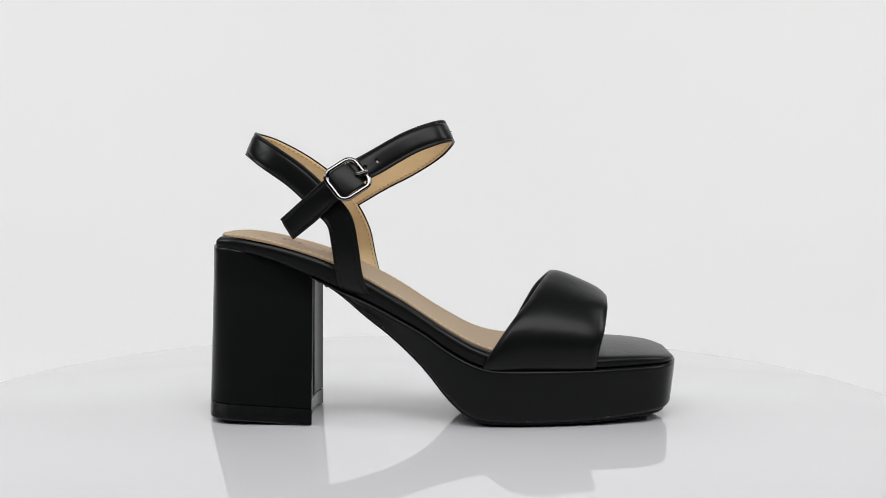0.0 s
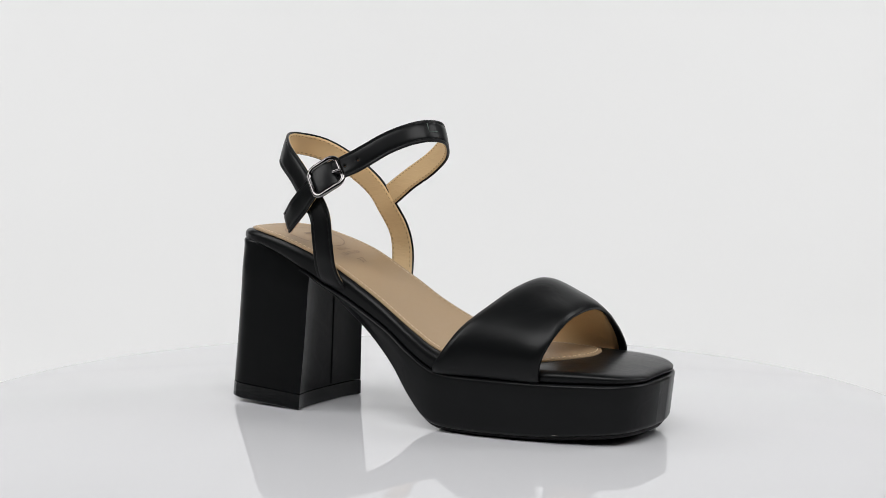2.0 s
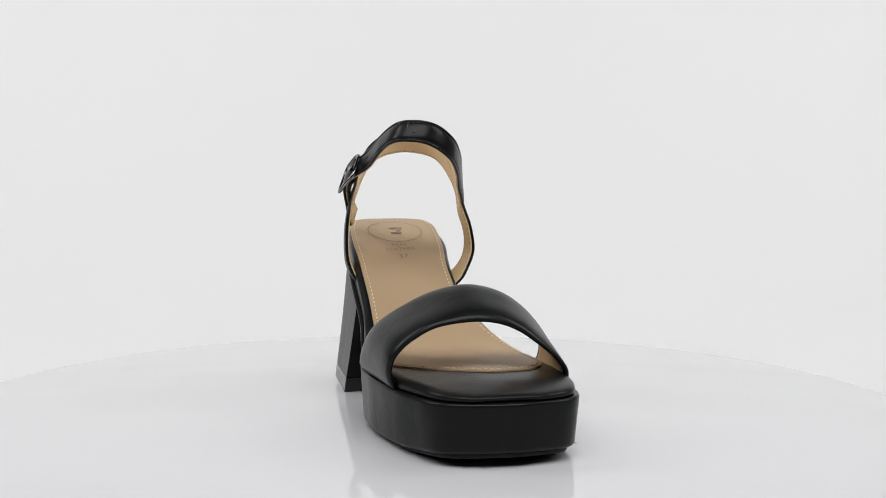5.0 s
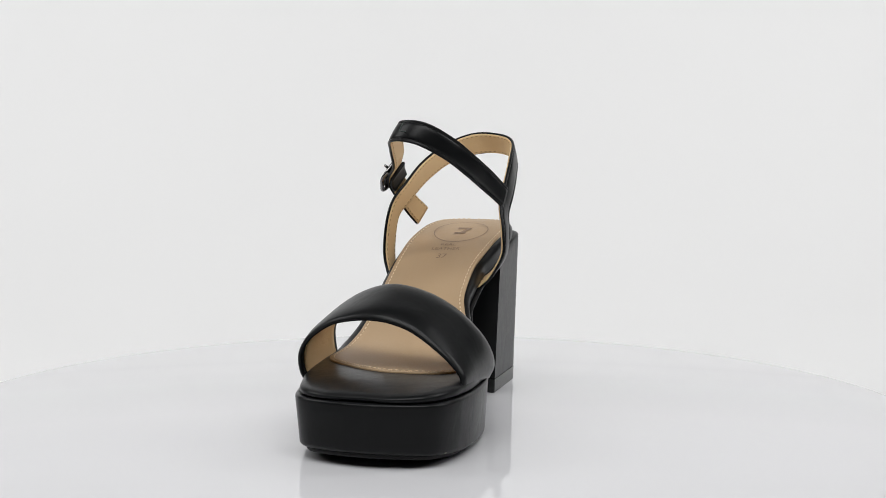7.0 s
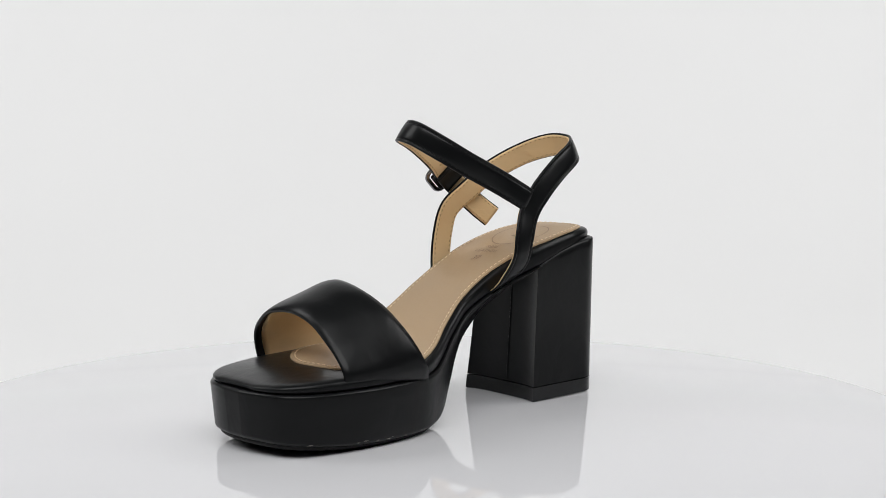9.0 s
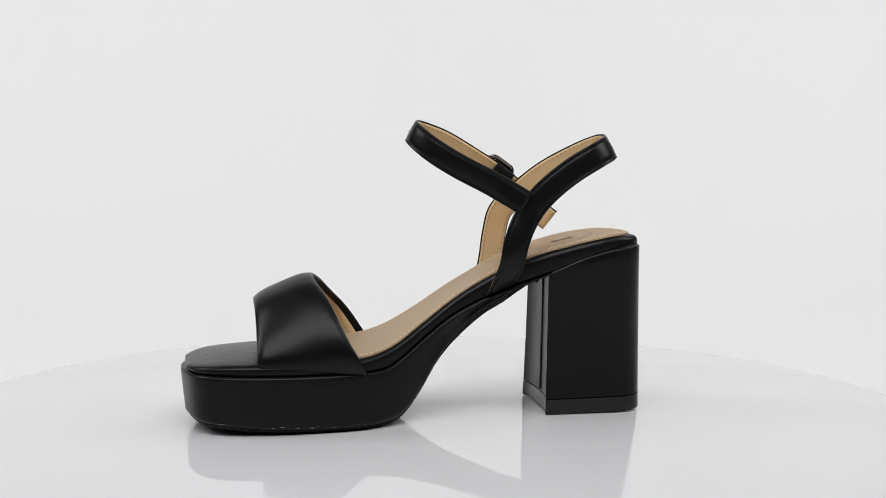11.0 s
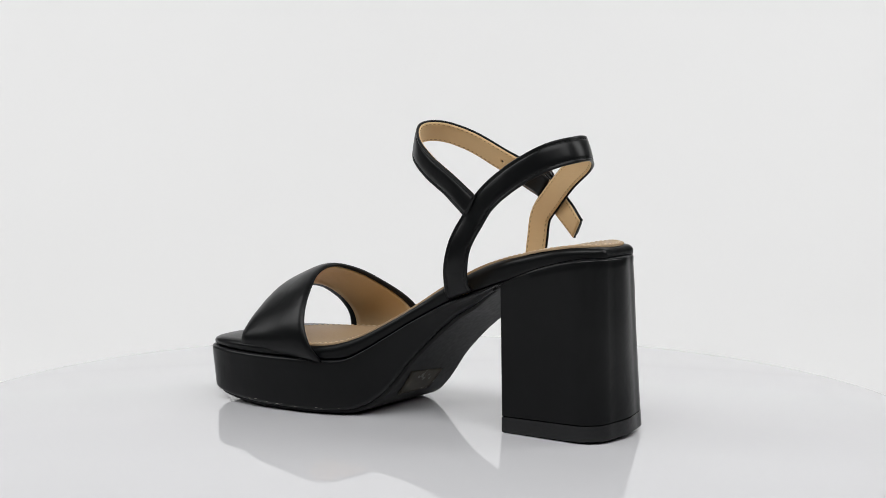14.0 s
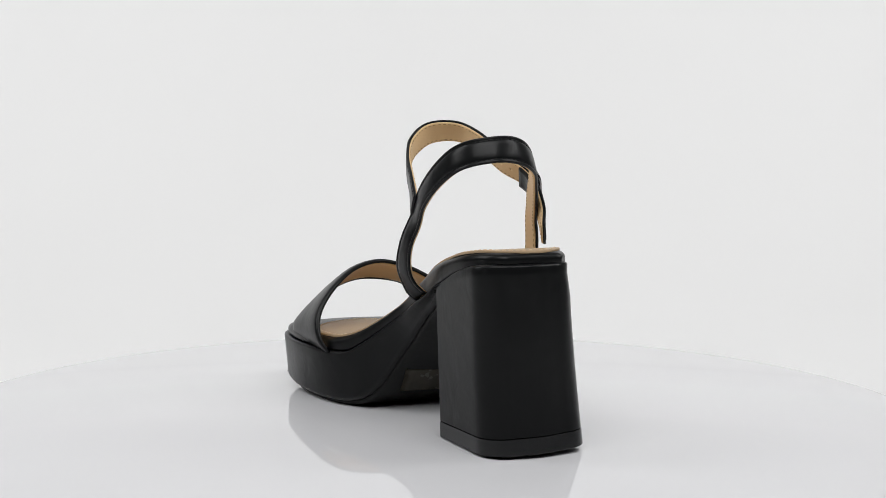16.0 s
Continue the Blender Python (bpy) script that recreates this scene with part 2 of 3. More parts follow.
# edges of the sole seen from above
LAT = fn([(-112.3, -10), (-111, -16), (-107, -21.5), (-100, -26.5), (-85, -30.3), (-58, -33), (-30, -34.6), (-8, -35), (10, -37.3), (28, -40.3), (45, -40.3), (62, -38.8), (85, -35.1), (102, -30.4), (112, -27.2), (118, -23.8), (122, -19.5), (125.2, -13), (127.4, -5), (128.6, 2)])
MED = fn([(-112.3, 2), (-111, 9), (-107, 15.5), (-100, 20), (-85, 23.5), (-58, 22.5), (-30, 19), (-12, 19), (5, 24.5), (22, 33.5), (40, 41.5), (60, 45.5), (80, 47), (98, 46), (108, 44), (114.5, 41.5), (119.5, 37.8), (123, 32.6), (125.4, 26), (127.2, 19), (128.6, 12)])
# height of the insole, of the joint under the padded footbed, and of the underside
TOP = fn([(-112, 92.8), (-106, 93.5), (-98, 93.5), (-85, 91.9), (-74, 89.6), (-49, 81.6), (-18, 65.3), (10.7, 46.9), (22, 40.9), (32, 37.6), (45, 35.7), (65, 35.0), (87, 34.7), (100, 34.5), (114, 34.0), (127.8, 32.8)])
JOINT = fn([(-112, 87.6), (-107, 87.6), (-95, 86.1), (-82, 83.1), (-58.5, 74.2), (-46.7, 69.0), (-37.4, 65), (-28, 60.6), (-17.6, 55), (-2.6, 46.4), (7.8, 39.2), (20.6, 32.4), (28, 30), (38, 29), (66, 29), (94, 29.2), (128.6, 29.8)])
UNDER = fn([(-62, 75), (-58, 73), (-45.6, 64.6), (-31.6, 52.2), (-17.5, 40.6), (-3.0, 26.5), (9, 12.4), (18, 4.6), (25, 1.5), (34, 0.3), (53, 0), (81, 0.6), (101, 2.2), (116, 3.7), (128.6, 4.9)])


ARCH = fn([(-70, 0), (-45, 1.4), (-20, 2.7), (8, 2.2), (26, 0.8), (40, 0), (60, 0)])
DOME = fn([(20, 0), (35, 0.3), (60, 1.8), (85, 2.3), (105, 2.0), (116, 1.0), (126, 0)])
ARCH_JOINT = fn([(-62, 0), (-45, 1.5), (-28, 3.0), (-10, 3.8), (7, 3.8), (18, 2.2), (30, 0), (60, 0)])
ARCH_UNDER = fn([(-62, 0), (-48, 1.0), (-39, 2.2), (-25, 6.0), (-10, 6.2), (1, 5.2), (10, 2.0), (18, 0.3), (24, 0), (60, 0)])


def across(x, y):
    return min(max((y - LAT(x)) / (MED(x) - LAT(x)), 0), 1)


def arch(x, y):
    """The insole stands higher along its inner side, under the arch of the foot, and is padded full under the toes."""
    v = across(x, y)
    return ARCH(x) * v ** 2 + DOME(x) * 4 * v * (1 - v)


def arch_joint(x, y):
    return ARCH_JOINT(x) * across(x, y) ** 1.5


def arch_under(x, y):
    return ARCH_UNDER(x) * across(x, y)


def on_insole(x, y, up):
    return TOP(x) + arch(x, y) + up


def inside(edge, d):
    return lambda x: edge(x) + d


def stamp(parent, word, x0, y0, size):
    """A word pressed into the insole, read from the toe."""
    data = bpy.data.curves.new("stamp", "FONT")
    data.body, data.size, data.align_x, data.align_y = word, size, "CENTER", "CENTER"
    tmp = new("stamp", data)
    me = bpy.data.meshes.new_from_object(tmp.evaluated_get(bpy.context.evaluated_depsgraph_get()))
    bpy.data.objects.remove(tmp)
    for v in me.vertices:
        x, y = x0 - v.co.y, y0 + v.co.x
        v.co = (x, y, on_insole(x, y, 0.00125))
    me.materials.clear()
    me.materials.append(INK)
    ob = new("stamp", me)
    ob.parent = parent
    tagged(ob, "dark stamped lettering")


def build_sandal():
    shoe = new("sandal")
    tagged(shoe, "black leather platform sandal with chunky block heel on a white turntable", "sandal")

    # platform and arch, wrapped in leather; under the arch the sides run inwards
    hollow = fn([(-62, 3.0), (-45, 4.5), (-25, 5.0), (-8, 4.0), (8, 2.4), (20, 1.4), (40, 1.4), (60, 1.7), (128, 2.0)])

    xs = stations(-0.0600, 0.1286, 72)
    part("platform", slab(xs, inside(LAT, -0.0012), inside(MED, 0.0012), JOINT, lambda x: UNDER(x) + 0.0022 * min(max((x + 0.06) / 0.03, 0), 1), 0.0016, 0.0022, taper=hollow, tilt=arch_joint, low=arch_under), LEATHER, shoe)
    xs = stations(-0.0585, 0.1286, 72)
    part("outsole", slab(xs, LAT, MED, lambda x: UNDER(x) + 0.0030, UNDER, 0.0008, 0.0014, sides=2, tilt=arch_under, low=arch_under, inset=lambda x: 0.0021 + hollow(x)), RUBBER, shoe, "matte black rubber outsole")

    def rim(x):
        return 0.0006 + 0.0018 * min(max((-0.06 - x) / 0.03, 0), 1) + 0.0005 * min(max((x - 0.088) / 0.02, 0), 1)

    # padded footbed between platform and insole
    xs = stations(-0.1088, 0.1262, 80)
    part("footbed", slab(xs, lambda x: LAT(x) + rim(x), lambda x: MED(x) - rim(x), TOP, inside(JOINT, 0.0003), 0.0040, 0.0013, tilt=arch, low=arch_joint), LEATHER, shoe)

    # tan insole
    lat_in = fn([(-107, -8), (-105.5, -14), (-101, -20), (-93, -25), (-80, -28.5), (-50, -31), (-10, -31), (10, -31.8), (30, -34), (50, -35.2), (58, -33.2), (64, -30), (71, -24), (79, -15), (87, -3), (90.5, 6)])
    med_in = fn([(-107, 0), (-105.5, 6), (-101, 13), (-93, 18), (-80, 20.3), (-50, 18.3), (-25, 15.5), (-10, 16), (8, 22), (24, 31), (42, 38.5), (60, 41), (69, 39.4), (78, 35.5), (85, 29), (89, 19.5), (90.5, 12)])
    xs = stations(-0.107, 0.0905, 64)
    ins = part("insole", slab(xs, lat_in, med_in, inside(TOP, 0.0009), inside(TOP, -0.0004), 0.0005, 0.0003, sides=2, tilt=arch), INSOLE, shoe, "beige leather insole with a stitched edge")
    loop = offset(outline(xs, lat_in, med_in, 12), 0.0022)
    bm = bmesh.new()
    pts = [Vector((p.x, p.y, on_insole(p.x, p.y, 0.0010))) for p in loop + loop[:1]]
    dashes(bm, pts, [Vector((0, 0, 1))] * len(pts), 0.0019, 0.0012, 0.00036)
    part("stitching", bm, THREAD_TAN, ins)
    stamp(ins, "37", -0.0385, -0.0062, 0.0058)
    stamp(ins, "LEATHER", -0.0460, -0.006, 0.0040)
    stamp(ins, "REAL", -0.0510, -0.006, 0.0040)
    bm = bmesh.new()
    ring = []
    for r in (1.0, 0.965):
        ring.append([bm.verts.new((-0.071 + 0.0165 * r * math.cos(a), -0.0045 + 0.0155 * r * math.sin(a), 0)) for a in [2 * math.pi * i / 64 for i in range(64)]])
    for i in range(64):
        bm.faces.new((ring[0][i], ring[0][(i + 1) % 64], ring[1][(i + 1) % 64], ring[1][i]))
    for (x0, x1, y0, y1, sk) in ((-0.0765, -0.0745, -0.0075, 0.0005, 0), (-0.0745, -0.0685, -0.0025, 0.0, -0.002), (-0.0685, -0.0665, -0.0075, -0.001, 0)):
        n = 6
        a = [[bm.verts.new((x0 + (x1 - x0) * i / n, y + sk * i / n, 0)) for i in range(n + 1)] for y in (y0, y1)]
        for i in range(n):
            bm.faces.new((a[0][i], a[0][i + 1], a[1][i + 1], a[1][i]))
    for v in bm.verts:
        v.co.z = on_insole(v.co.x, v.co.y, 0.00125)
    part("emblem", bm, INK, ins, "faint oval stamp")

    # pale flecks of dried glue along the edge of the outsole
    rnd = random.Random(7)
    bm = bmesh.new()
    for edge, sgn, count in ((MED, 1, 11), (LAT, -1, 2)):
        for _ in range(count):
            x = rnd.uniform(0.028, 0.112)
            c = Vector((x, edge(x) - sgn * 0.0006, UNDER(x) + rnd.uniform(0.0032, 0.0042)))
            a, h = rnd.uniform(0.0006, 0.0022), rnd.uniform(0.0001, 0.0003)
            q = [bm.verts.new(c + Vector((dx * a, sgn * dy, dz * h))) for dx, dy, dz in ((-1, 0, 0), (0.2, 0.0003, 1), (1, 0, 0.2), (0.1, 0.0002, -1), (0, -0.0008, 0))]
            for f in ((0, 1, 4), (1, 2, 4), (2, 3, 4), (3, 0, 4), (0, 1, 2, 3)):
                bm.faces.new([q[i] for i in f])
    tagged(part("glue_flecks", bm, GLUE, shoe, "pale dried glue flecks"), kind="stuff")
    # film label under the arch
    bm = bmesh.new()
    grid = [[bm.verts.new(((2.8 + 9.8 * i / 10) * mm, (12.5 - 28.5 * j / 6 - 0.05 * i) * mm, 0)) for j in range(7)] for i in range(11)]
    for v in bm.verts:
        v.co.z = UNDER(v.co.x) + arch_under(v.co.x, v.co.y) - 0.0004
    for i in range(10):
        for j in range(6):
            bm.faces.new((grid[i][j], grid[i][j + 1], grid[i + 1][j + 1], grid[i + 1][j]))
    bmesh.ops.solidify(bm, geom=bm.faces[:], thickness=0.0002)
    part("size_sticker", bm, STICKER, shoe, "worn grey film sticker under the arch")

    build_heel(shoe)
    build_toe_strap(shoe)
    build_ankle(shoe)
    return shoe


def heel_loop(z):
    """The heel's plan at the height z: straight sides, rounded back, hollow front."""
    s = min(z / 0.078, 1.15)
    lat = -0.0355 + 0.0082 * (1 - max(1 - s, 0) ** 1.2) + 0.012 * max(s - 1, 0)
    med = 0.0194 + 0.0024 * s
    front, back = -0.0577, -0.1118 + 0.0015 * min(s, 1)
    r = 0.0140
    turn_in = 0.0014 * max(1 - s, 0)                       # the outer side runs in towards the back, near the floor
    pts = []
    for i in range(17):                                    # front, from inner to outer, hollow
        v = i / 16
        y = med + (lat - med) * v
        pts.append(Vector((front - 0.0016 * v - 0.0026 * (1 - (2 * v - 1) ** 4), y)))
    for i in range(1, 12):                                 # outer side
        pts.append(Vector((front - 0.0016 + (back + r - front) * i / 12, lat + turn_in * i / 12)))
    for i in range(0, 13):                                 # outer back corner
        a = math.pi / 2 * i / 12
        pts.append(Vector((back + r - r * math.sin(a), lat + turn_in + r - r * math.cos(a))))
    for i in range(1, 8):                                  # back, slightly full
        v = i / 8
        pts.append(Vector((back - 0.0018 * math.sin(math.pi * v), lat + turn_in + r + (med - lat - turn_in - 2 * r) * v)))
    for i in range(0, 13):
        a = math.pi / 2 * i / 12
        pts.append(Vector((back + r - r * math.cos(a), med - r + r * math.sin(a))))
    for i in range(1, 12):
        pts.append(Vector((back + r + (front - back - r) * i / 12, med)))
    return pts[::-1]


def heel_lift(x, y):
    """The heel stands on its front edge: the back, above all its outer corner, hangs clear of the table."""
    u = min(max((-x - 0.058) / 0.054, 0), 1)
    v = min(max((0.019 - y) / 0.054, 0), 1)
    return u * (0.0009 + 0.0019 * v)


def build_heel(shoe):
    bm = bmesh.new()
    rows = []
    levels = [0.0085, 0.0090, 0.0100] + [0.012 + 0.082 * i / 20 for i in range(21)]
    for z in levels:
        row = []
        s = (z - 0.0085) / (levels[-1] - 0.0085)
        for p in heel_loop(z):
            top = JOINT(p.x) - 0.0002
            zz = 0.0085 + (top - 0.0085) * s + heel_lift(p.x, p.y) * (1 - s)
            row.append(bm.verts.new((p.x, p.y, zz)))
        rows.append(row)
    # rounded upper rim, then the top
    for g, dz in ((0.985, 0.0007), (0.955, 0.0011), (0.90, 0.0012)):
        row = []
        for v in rows[len(levels) - 1]:
            row.append(bm.verts.new((-0.085 + (v.co.x + 0.085) * g, -0.007 + (v.co.y + 0.007) * g, v.co.z + dz)))
        rows.append(row)
    n = len(rows[0])
    for r0, r1 in zip(rows, rows[1:]):
        for i in range(n):
            bm.faces.new((r0[i], r0[(i + 1) % n], r1[(i + 1) % n], r1[i]))
    bm.faces.new(rows[0])
    bm.faces.new(rows[-1])
    heel = part("heel", bm, LEATHER, shoe, "leather-covered block heel")
    # front corners stay crisp
    mark_sharp(heel, 35)
    bm = bmesh.new()
    rows = []
    for z, d in ((0.0, 0.0004), (0.0006, -0.0001), (0.0079, -0.0001), (0.0083, 0.0003), (0.0084, 0.002)):
        loop = heel_loop(z)
        mid = sum(loop, Vector((0, 0))) / len(loop)
        rows.append([bm.verts.new((p.x, p.y, z + heel_lift(p.x, p.y))) for p in (mid + (q - mid) * (1 - d / 0.018) for q in loop)])
    n = len(rows[0])
    for r0, r1 in zip(rows, rows[1:]):
        for i in range(n):
            bm.faces.new((r0[i], r0[(i + 1) % n], r1[(i + 1) % n], r1[i]))
    bm.faces.new(rows[0])
    bm.faces.new(rows[-1])
    cap = part("heel_cap", bm, CAP, heel, "glossy black plastic heel tip")
    mark_sharp(cap, 35)
    # joint of the leather down the hollow front
    bm = bmesh.new()
    pts = []
    for i in range(25):
        z = 0.0095 + 0.060 * i / 24
        p = heel_loop(z)[-8]
        pts.append(Vector((p.x + 0.0001, p.y, z)))
    for a, b in zip(pts, pts[1:]):
        q = [bm.verts.new(c) for c in (a + Vector((0, -0.0007, 0)), a + Vector((0.0006, 0, 0)), a + Vector((0, 0.0007, 0)), b + Vector((0, 0.0007, 0)), b + Vector((0.0006, 0, 0)), b + Vector((0, -0.0007, 0)))]
        bm.faces.new((q[0], q[1], q[4], q[5]))
        bm.faces.new((q[1], q[2], q[3], q[4]))
    part("seam", bm, LEATHER, heel)


def mark_sharp(ob, degrees):
    bm = bmesh.new()
    bm.from_mesh(ob.data)
    for e in bm.edges:
        if len(e.link_faces) == 2 and e.calc_face_angle(0) > radians(degrees):
            e.smooth = False
    bm.to_mesh(ob.data)
    bm.free()


def build_toe_strap(shoe):
    rear = [(26.5, -39, 28), (28, -41.7, 33.5), (36, -39.9, 46), (42, -35.4, 54), (49.5, -26.7, 61.8), (57, -13, 70), (62.8, 2, 74), (61.8, 17, 71.2), (57.2, 29.5, 64), (52.8, 39.6, 54), (48.4, 45.0, 44.5), (43, 46.0, 35), (39.3, 42.5, 28)]
    front = [(82.0, -35.6, 29), (82.5, -38.0, 34), (84, -38.0, 41), (86, -35.2, 47), (87.8, -28.8, 53.1), (90, -17, 59.3), (91.5, 3, 61.5), (91.5, 19, 57.7), (91.5, 32.5, 49), (91.5, 40.8, 41.8), (91.5, 44.7, 36), (91, 44, 30)]
    n, m = 56, 14
    R, F = spline([Vector(p) * mm for p in rear], n), spline([Vector(p) * mm for p in front], n)
    mid = Vector((62, 4, 40)) * mm
    surf = []
    for v in range(m + 1):
        s = v / m
        surf.append([R[u].lerp(F[u], s) for u in range(n + 1)])

    def normals(grid):
        out = []
        for v in range(m + 1):
            row = []
            for u in range(n + 1):
                du = grid[v][min(u + 1, n)] - grid[v][max(u - 1, 0)]
                dv = grid[min(v + 1, m)][u] - grid[max(v - 1, 0)][u]
                q = du.cross(dv).normalized()
                if q.dot(grid[v][u] - mid) < 0:
                    q = -q
                row.append(q)
            out.append(row)
        return out
    norm = normals(surf)
    for v in range(m + 1):
        s = v / m
        for u in range(n + 1):
            fade = math.sin(math.pi * u / n) ** 0.5
            surf[v][u] = surf[v][u] + norm[v][u] * (0.0021 * (1 - (2 * s - 1) ** 4) * fade)
    norm = normals(surf)

    def shell(lo, hi, v0, v1, roll):
        bm = bmesh.new()
        rows = []
        order = list(range(v0, v1 + 1))
        for v in order:
            rows.append([bm.verts.new(surf[v][u] + norm[v][u] * hi) for u in range(n + 1)])
        if roll:
            dv = [(surf[v1][u] - surf[v1 - 1][u]).normalized() for u in range(n + 1)]
            rows.append([bm.verts.new(surf[v1][u] + norm[v1][u] * (lo + hi) / 2 + dv[u] * roll) for u in range(n + 1)])
        for v in order[::-1]:
            rows.append([bm.verts.new(surf[v][u] + norm[v][u] * lo) for u in range(n + 1)])
        if roll:
            dv = [(surf[v0][u] - surf[v0 + 1][u]).normalized() for u in range(n + 1)]
            rows.append([bm.verts.new(surf[v0][u] + norm[v0][u] * (lo + hi) / 2 + dv[u] * roll) for u in range(n + 1)])
        k = len(rows)
        for i in range(k):
            r0, r1 = rows[i], rows[(i + 1) % k]
            for u in range(n):
                bm.faces.new((r0[u], r0[u + 1], r1[u + 1], r1[u]))
        bm.faces.new([r[0] for r in rows])
        bm.faces.new([r[-1] for r in rows])
        return bm
    strap = part("toe_strap", shell(-0.0012, 0.0008, 0, m, 0.0009), LEATHER, shoe, "wide smooth black leather toe strap")
    part("lining", shell(-0.0020, -0.00125, 1, m - 1, 0.0), LINING, strap, "tan leather lining")


def strap_with_lining(shoe, name, points, normals, width, label, n=72, depth=0.0, skip=()):
    fr = frames_along([Vector(p) * mm for p in points], normals, n)
    strap = part(name, tuck(ribbon(fr, width, depth - 0.0004, depth + 0.0009, 0.0003, 0.0004)), LEATHER, shoe, label)
    wd = width if callable(width) else (lambda s: width)
    part("lining", tuck(ribbon(fr, lambda s: wd(s) - 0.0013, depth - 0.0012, depth - 0.00045, 0.0)), LINING, strap, "tan leather lining")
    outer, inner = bmesh.new(), bmesh.new()
    for side in (-1, 1):
        pts, ups, pin, uin = [], [], [], []
        for i, (p, t, nn, w) in enumerate(fr):
            off = side * (wd(i / n) / 2 - 0.00039) * 0.77
            pts.append(p + w * off + nn * (depth + 0.00085))
            ups.append(nn)
            pin.append(p + w * off - nn * (-depth + 0.00125))
            uin.append(-nn)
        keep = [i for i, q in enumerate(pts) if q.z > JOINT(q.x) + arch_joint(q.x, q.y) + 0.0035]
        pts, ups, pin, uin = ([row[i] for i in keep] for row in (pts, ups, pin, uin))
        dashes(outer, pts, ups, 0.0017, 0.0010, 0.00022)
        dashes(inner, pin, uin, 0.0015, 0.0012, 0.00024)
    part("stitching", outer, THREAD_BLACK, strap)
    part("lining_stitching", inner, THREAD_BROWN, strap)
    return strap, fr


def build_ankle(shoe):
    back = [(-35.4, -29.5, 57.5), (-36.7, -32.6, 63.1), (-40.2, -36.9, 76.1), (-42.3, -37.2, 90.9), (-45.3, -35.3, 103.4), (-54.0, -31.0, 112.6), (-67.3, -24.6, 124.3), (-82.4, -15.4, 133.9), (-91.6, -2.0, 139.2), (-92.6, 12.4, 139.2), (-83.4, 22.6, 135.6), (-67.8, 26.3, 127.0), (-53.7, 27.8, 116.0), (-45.0, 27.5, 104.8), (-39.1, 30.0, 92.6), (-36.4, 29.9, 80.2), (-33.5, 23.5, 69.0), (-33.2, 17.5, 60.5)]
    nrm = [(-0.00, -0.97, -0.24), (0.03, -0.98, -0.2), (-0.06, -0.98, -0.1), (-0.08, -0.99, 0.0), (-0.08, -0.99, 0.04), (-0.15, -0.97, 0.13), (-0.38, -0.9, 0.2), (-0.67, -0.64, 0.36), (-0.94, -0.02, 0.34), (-0.66, 0.64, 0.38), (-0.39, 0.88, 0.27), (-0.1, 0.96, 0.2), (0.08, 0.98, 0.12), (0.1, 0.99, 0.05), (0.02, 1.00, 0.0), (-0.12, 0.98, -0.12), (-0.22, 0.94, -0.22), (-0.05, 0.96, -0.28)]
    strap_with_lining(shoe, "heel_strap", back, nrm, lambda s: 0.0134 + 0.0045 * max(0, 1 - s / 0.07) ** 2 + 0.0045 * max(0, 1 - (1 - s) / 0.07) ** 2, "narrow black leather strap rising from both sides round the heel", n=110)
    frontp = [(-44.0, 27.9, 111.0), (-38.6, 26.2, 114.3), (-26.6, 22.2, 121.4), (-10.7, 17.2, 129.9), (2.1, 9.8, 138.5), (8.9, -3.0, 145.9), (4.6, -17.2, 146.8), (-10.2, -23.0, 141.6), (-27.5, -27.6, 131.9), (-44.1, -35.5, 122.3), (-60.6, -32.8, 107.6), (-71.6, -28.2, 98.2)]
    fnrm = [(0.03, 1.00, -0.07), (0.04, 1.00, -0.08), (0.25, 0.96, -0.08), (0.43, 0.90, 0.01), (0.82, 0.51, 0.27), (0.88, -0.22, 0.43), (0.59, -0.61, 0.53), (0.10, -0.92, 0.38), (0.02, -0.96, 0.28), (-0.24, -0.93, 0.28), (-0.17, -0.98, 0.10), (-0.38, -0.92, 0.13)]
    strap, fr = strap_with_lining(shoe, "ankle_strap", frontp, fnrm, 0.0129, "slim buckled black leather ankle strap with a free tail", n=100)

    # gunmetal buckle over the strap
    at = min(fr, key=lambda f: (f[0] - Vector((-40.2, -36, 122.2)) * mm).length)
    p, t, nn, w = at
    t = -t
    bm = bmesh.new()
    path = []
    a, b, r = 0.0088, 0.0089, 0.0044
    for cx, cy, s in ((a - r, b - r, 0), (-(a - r), b - r, 90), (-(a - r), -(b - r), 180), (a - r, -(b - r), 270)):
        for i in range(7):
            g = radians(s + 15 * i)
            path.append((cx + r * math.cos(g), cy + r * math.sin(g)))
    o = p + nn * 0.0015 + w * 0.0011
    rings = []
    for i, (x, y) in enumerate(path):
        x0, y0 = path[i - 1]
        x1, y1 = path[(i + 1) % len(path)]
        tg = Vector((x1 - x0, y1 - y0)).normalized()
        out = Vector((tg.y, -tg.x))
        c = o + t * x + w * y - nn * (0.0009 * (x / a) ** 2)
        rings.append([bm.verts.new(c + (t * out.x + w * out.y) * (0.0014 * math.cos(q)) + nn * (0.0010 * math.sin(q))) for q in [2 * math.pi * j / 10 for j in range(10)]])
    for i in range(len(rings)):
        r0, r1 = rings[i], rings[(i + 1) % len(rings)]
        for j in range(10):
            bm.faces.new((r0[j], r0[(j + 1) % 10], r1[(j + 1) % 10], r1[j]))
    buckle = part("buckle", bm, CHROME, shoe, "rounded gunmetal buckle frame")
    bm = bmesh.new()
    rows = []
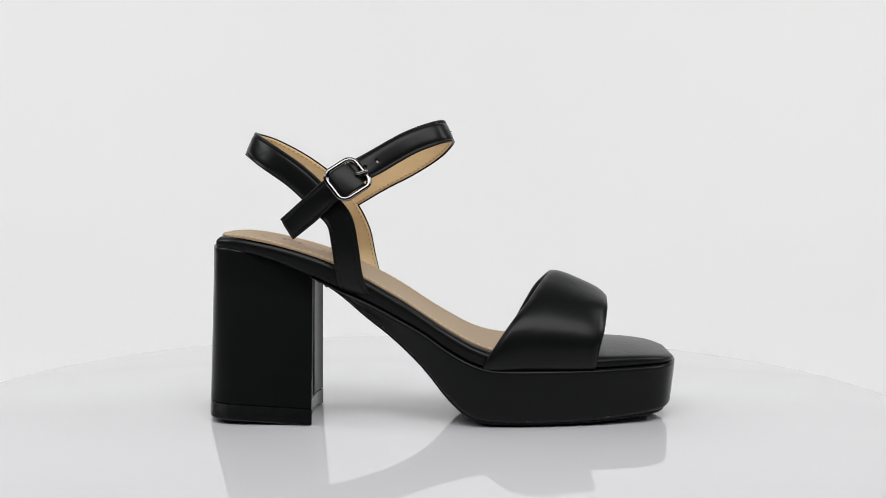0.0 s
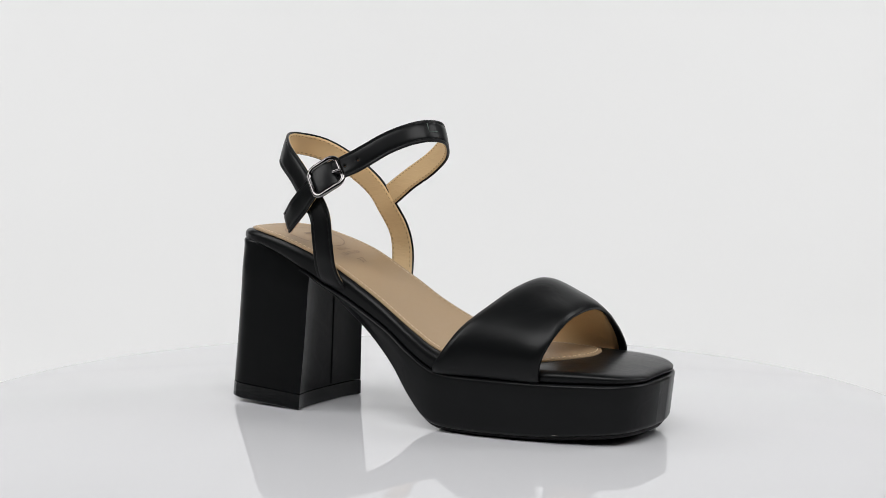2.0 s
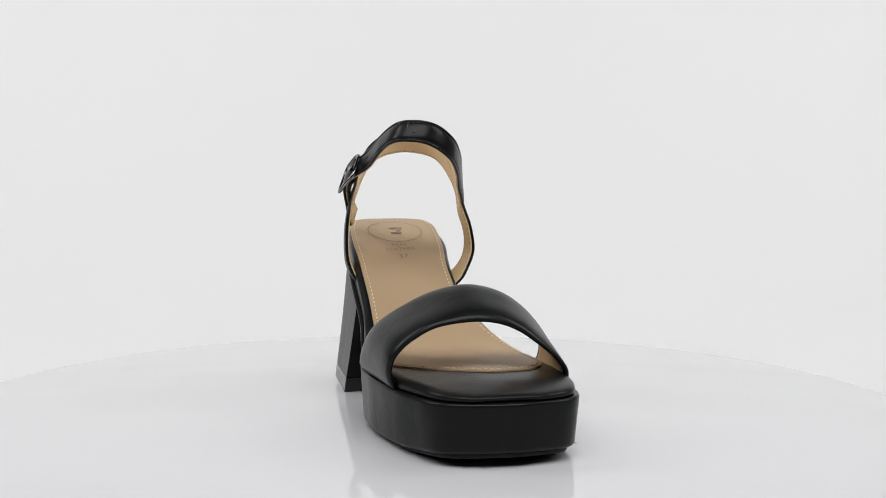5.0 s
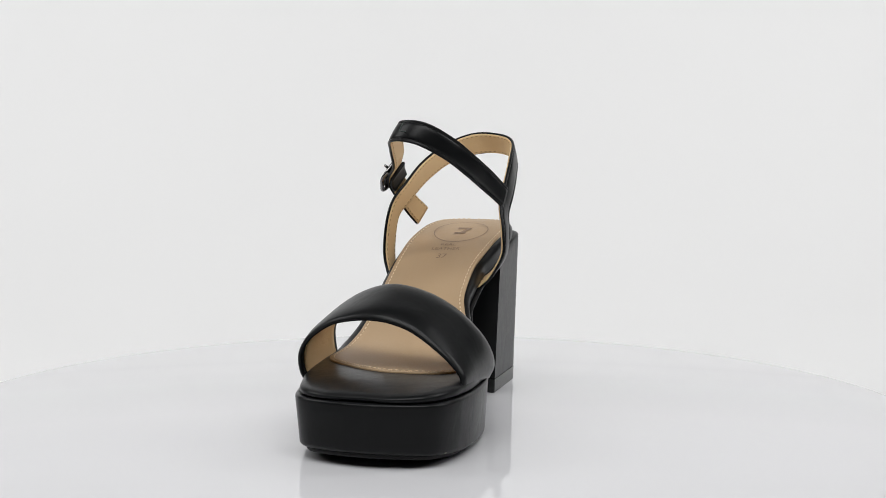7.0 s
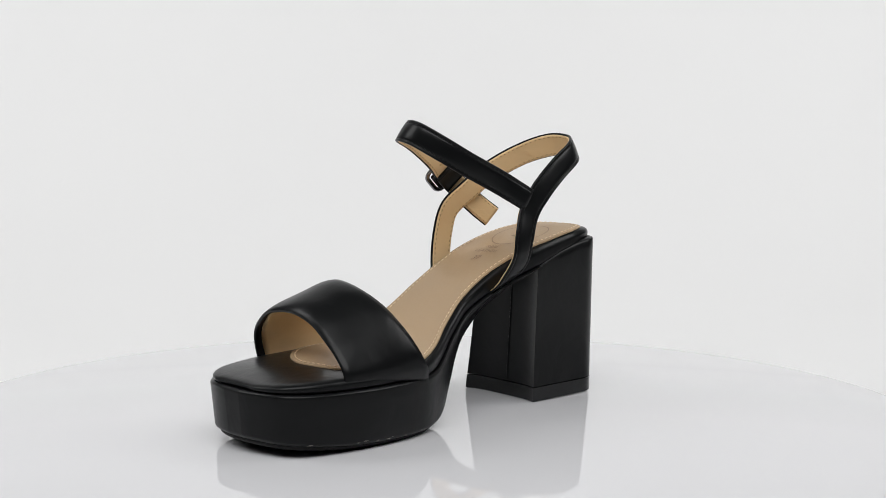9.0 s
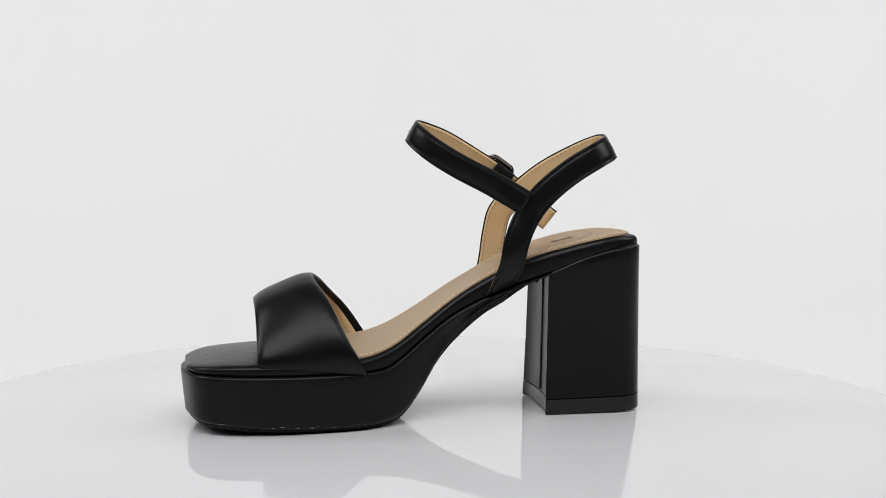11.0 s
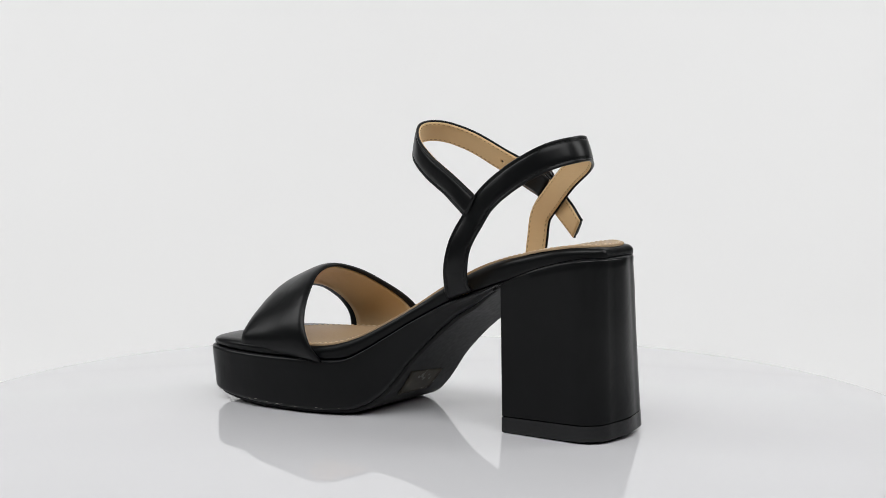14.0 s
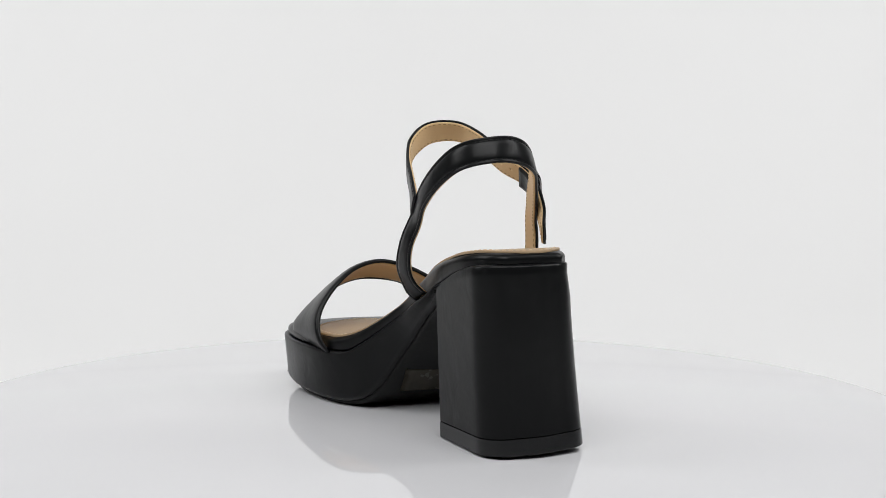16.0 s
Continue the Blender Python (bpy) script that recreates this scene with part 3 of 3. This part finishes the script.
    for i in range(9):
        s = i / 8
        c = o + t * (0.0046 + 0.0054 * s) + w * (0.0008 + 0.002 * s) + nn * (0.0006 + 0.0010 * s)
        rr = 0.0011 * (1 - 0.3 * s)
        rows.append([bm.verts.new(c + w * (rr * math.cos(q)) + nn * (rr * math.sin(q))) for q in [2 * math.pi * j / 8 for j in range(8)]])
    for r0, r1 in zip(rows, rows[1:]):
        for j in range(8):
            bm.faces.new((r0[j], r0[(j + 1) % 8], r1[(j + 1) % 8], r1[j]))
    bm.faces.new(rows[0])
    bm.faces.new(rows[-1])
    part("prong", bm, CHROME, buckle)
    # black loop that ties the buckle to the heel strap, on the inside
    i0 = fr.index(at)
    loop = [(q[0] - q[2] * 0.0022, q[1], q[2], q[3]) for q in fr[max(i0 - 2, 0):i0 + 6]]
    part("buckle_loop", ribbon(loop, 0.0138, -0.0008, 0.0008), LEATHER, shoe)
    # the leather of the strap swells up through the frame
    wrap = []
    for k in range(13):
        f = -1 + 2 * k / 12
        wrap.append((p + t * (0.0064 * f - 0.0008) + w * 0.0008 + nn * (0.0011 * (1 - f * f) - 0.0006), -t, nn, w))
    part("buckle_wrap", ribbon(wrap, 0.0150, 0.0, 0.0010, 0.0005), LEATHER, strap)
    # pale scratched corner mark on the front of the strap
    k0 = min(range(len(fr)), key=lambda i: (fr[i][0] - Vector((5.5, -14, 146)) * mm).length)
    bm = bmesh.new()
    c, tt, n2, w2 = fr[k0]
    for a0, b0, a1, b1 in ((-0.0003, -0.0042, 0.0002, 0.0008), (0.0002, 0.0008, -0.0048, 0.0012)):
        d = (tt * (a1 - a0) + w2 * (b1 - b0)).normalized()
        e = d.cross(n2) * 0.00012
        q = [c + tt * x + w2 * y + n2 * 0.00135 for x, y in ((a0, b0), (a1, b1))]
        top = [bm.verts.new(v) for v in (q[0] - e, q[0] + e, q[1] + e, q[1] - e)]
        low = [bm.verts.new(v.co - n2 * 0.0004) for v in top]
        bm.faces.new(top)
        for i in range(4):
            bm.faces.new((top[i], top[(i + 1) % 4], low[(i + 1) % 4], low[i]))
    part("scratch_mark", bm, SCRATCH, strap, "thin pale scratch")
    # holes punched right through strap and lining
    for d in (0.0118, 0.0187):
        c, tt, n2, w2 = min(fr, key=lambda f: abs((f[0] - p).length - d) + (1 if (f[0] - p).dot(t) < 0 else 0))
        bm = bmesh.new()
        ring = [[bm.verts.new(c + n2 * h + tt * (0.0007 * math.cos(g)) + w2 * (0.0007 * math.sin(g) + 0.0004)) for g in [2 * math.pi * k / 12 for k in range(12)]] for h in (-0.004, 0.004)]
        for k in range(12):
            bm.faces.new((ring[0][k], ring[0][(k + 1) % 12], ring[1][(k + 1) % 12], ring[1][k]))
        bm.faces.new(ring[0])
        bm.faces.new(ring[1])
        cutter = part("punch", bm, THREAD_BLACK)
        for ob in (strap, *[q for q in strap.children if q.name.startswith("lining") and "stitch" not in q.name]):
            punch(ob, cutter)
        bpy.data.objects.remove(cutter)


def punch(ob, cutter):
    """Cut the cutter's shape out of a mesh for good."""
    cut = ob.modifiers.new("hole", "BOOLEAN")
    cut.operation, cut.object = "DIFFERENCE", cutter
    bpy.context.view_layer.update()
    me = bpy.data.meshes.new_from_object(ob.evaluated_get(bpy.context.evaluated_depsgraph_get()))
    ob.modifiers.remove(cut)
    if len(me.vertices) > 100:
        ob.data = me


build_backdrop()
turntable = build_turntable()
sandal = build_sandal()


def motions():
    rows = [(t, pose(0, 0, 0, 0, 0, a)) for t, a in TURN]
    walk(turntable, rows)
    walk(sandal, rows)


motions()
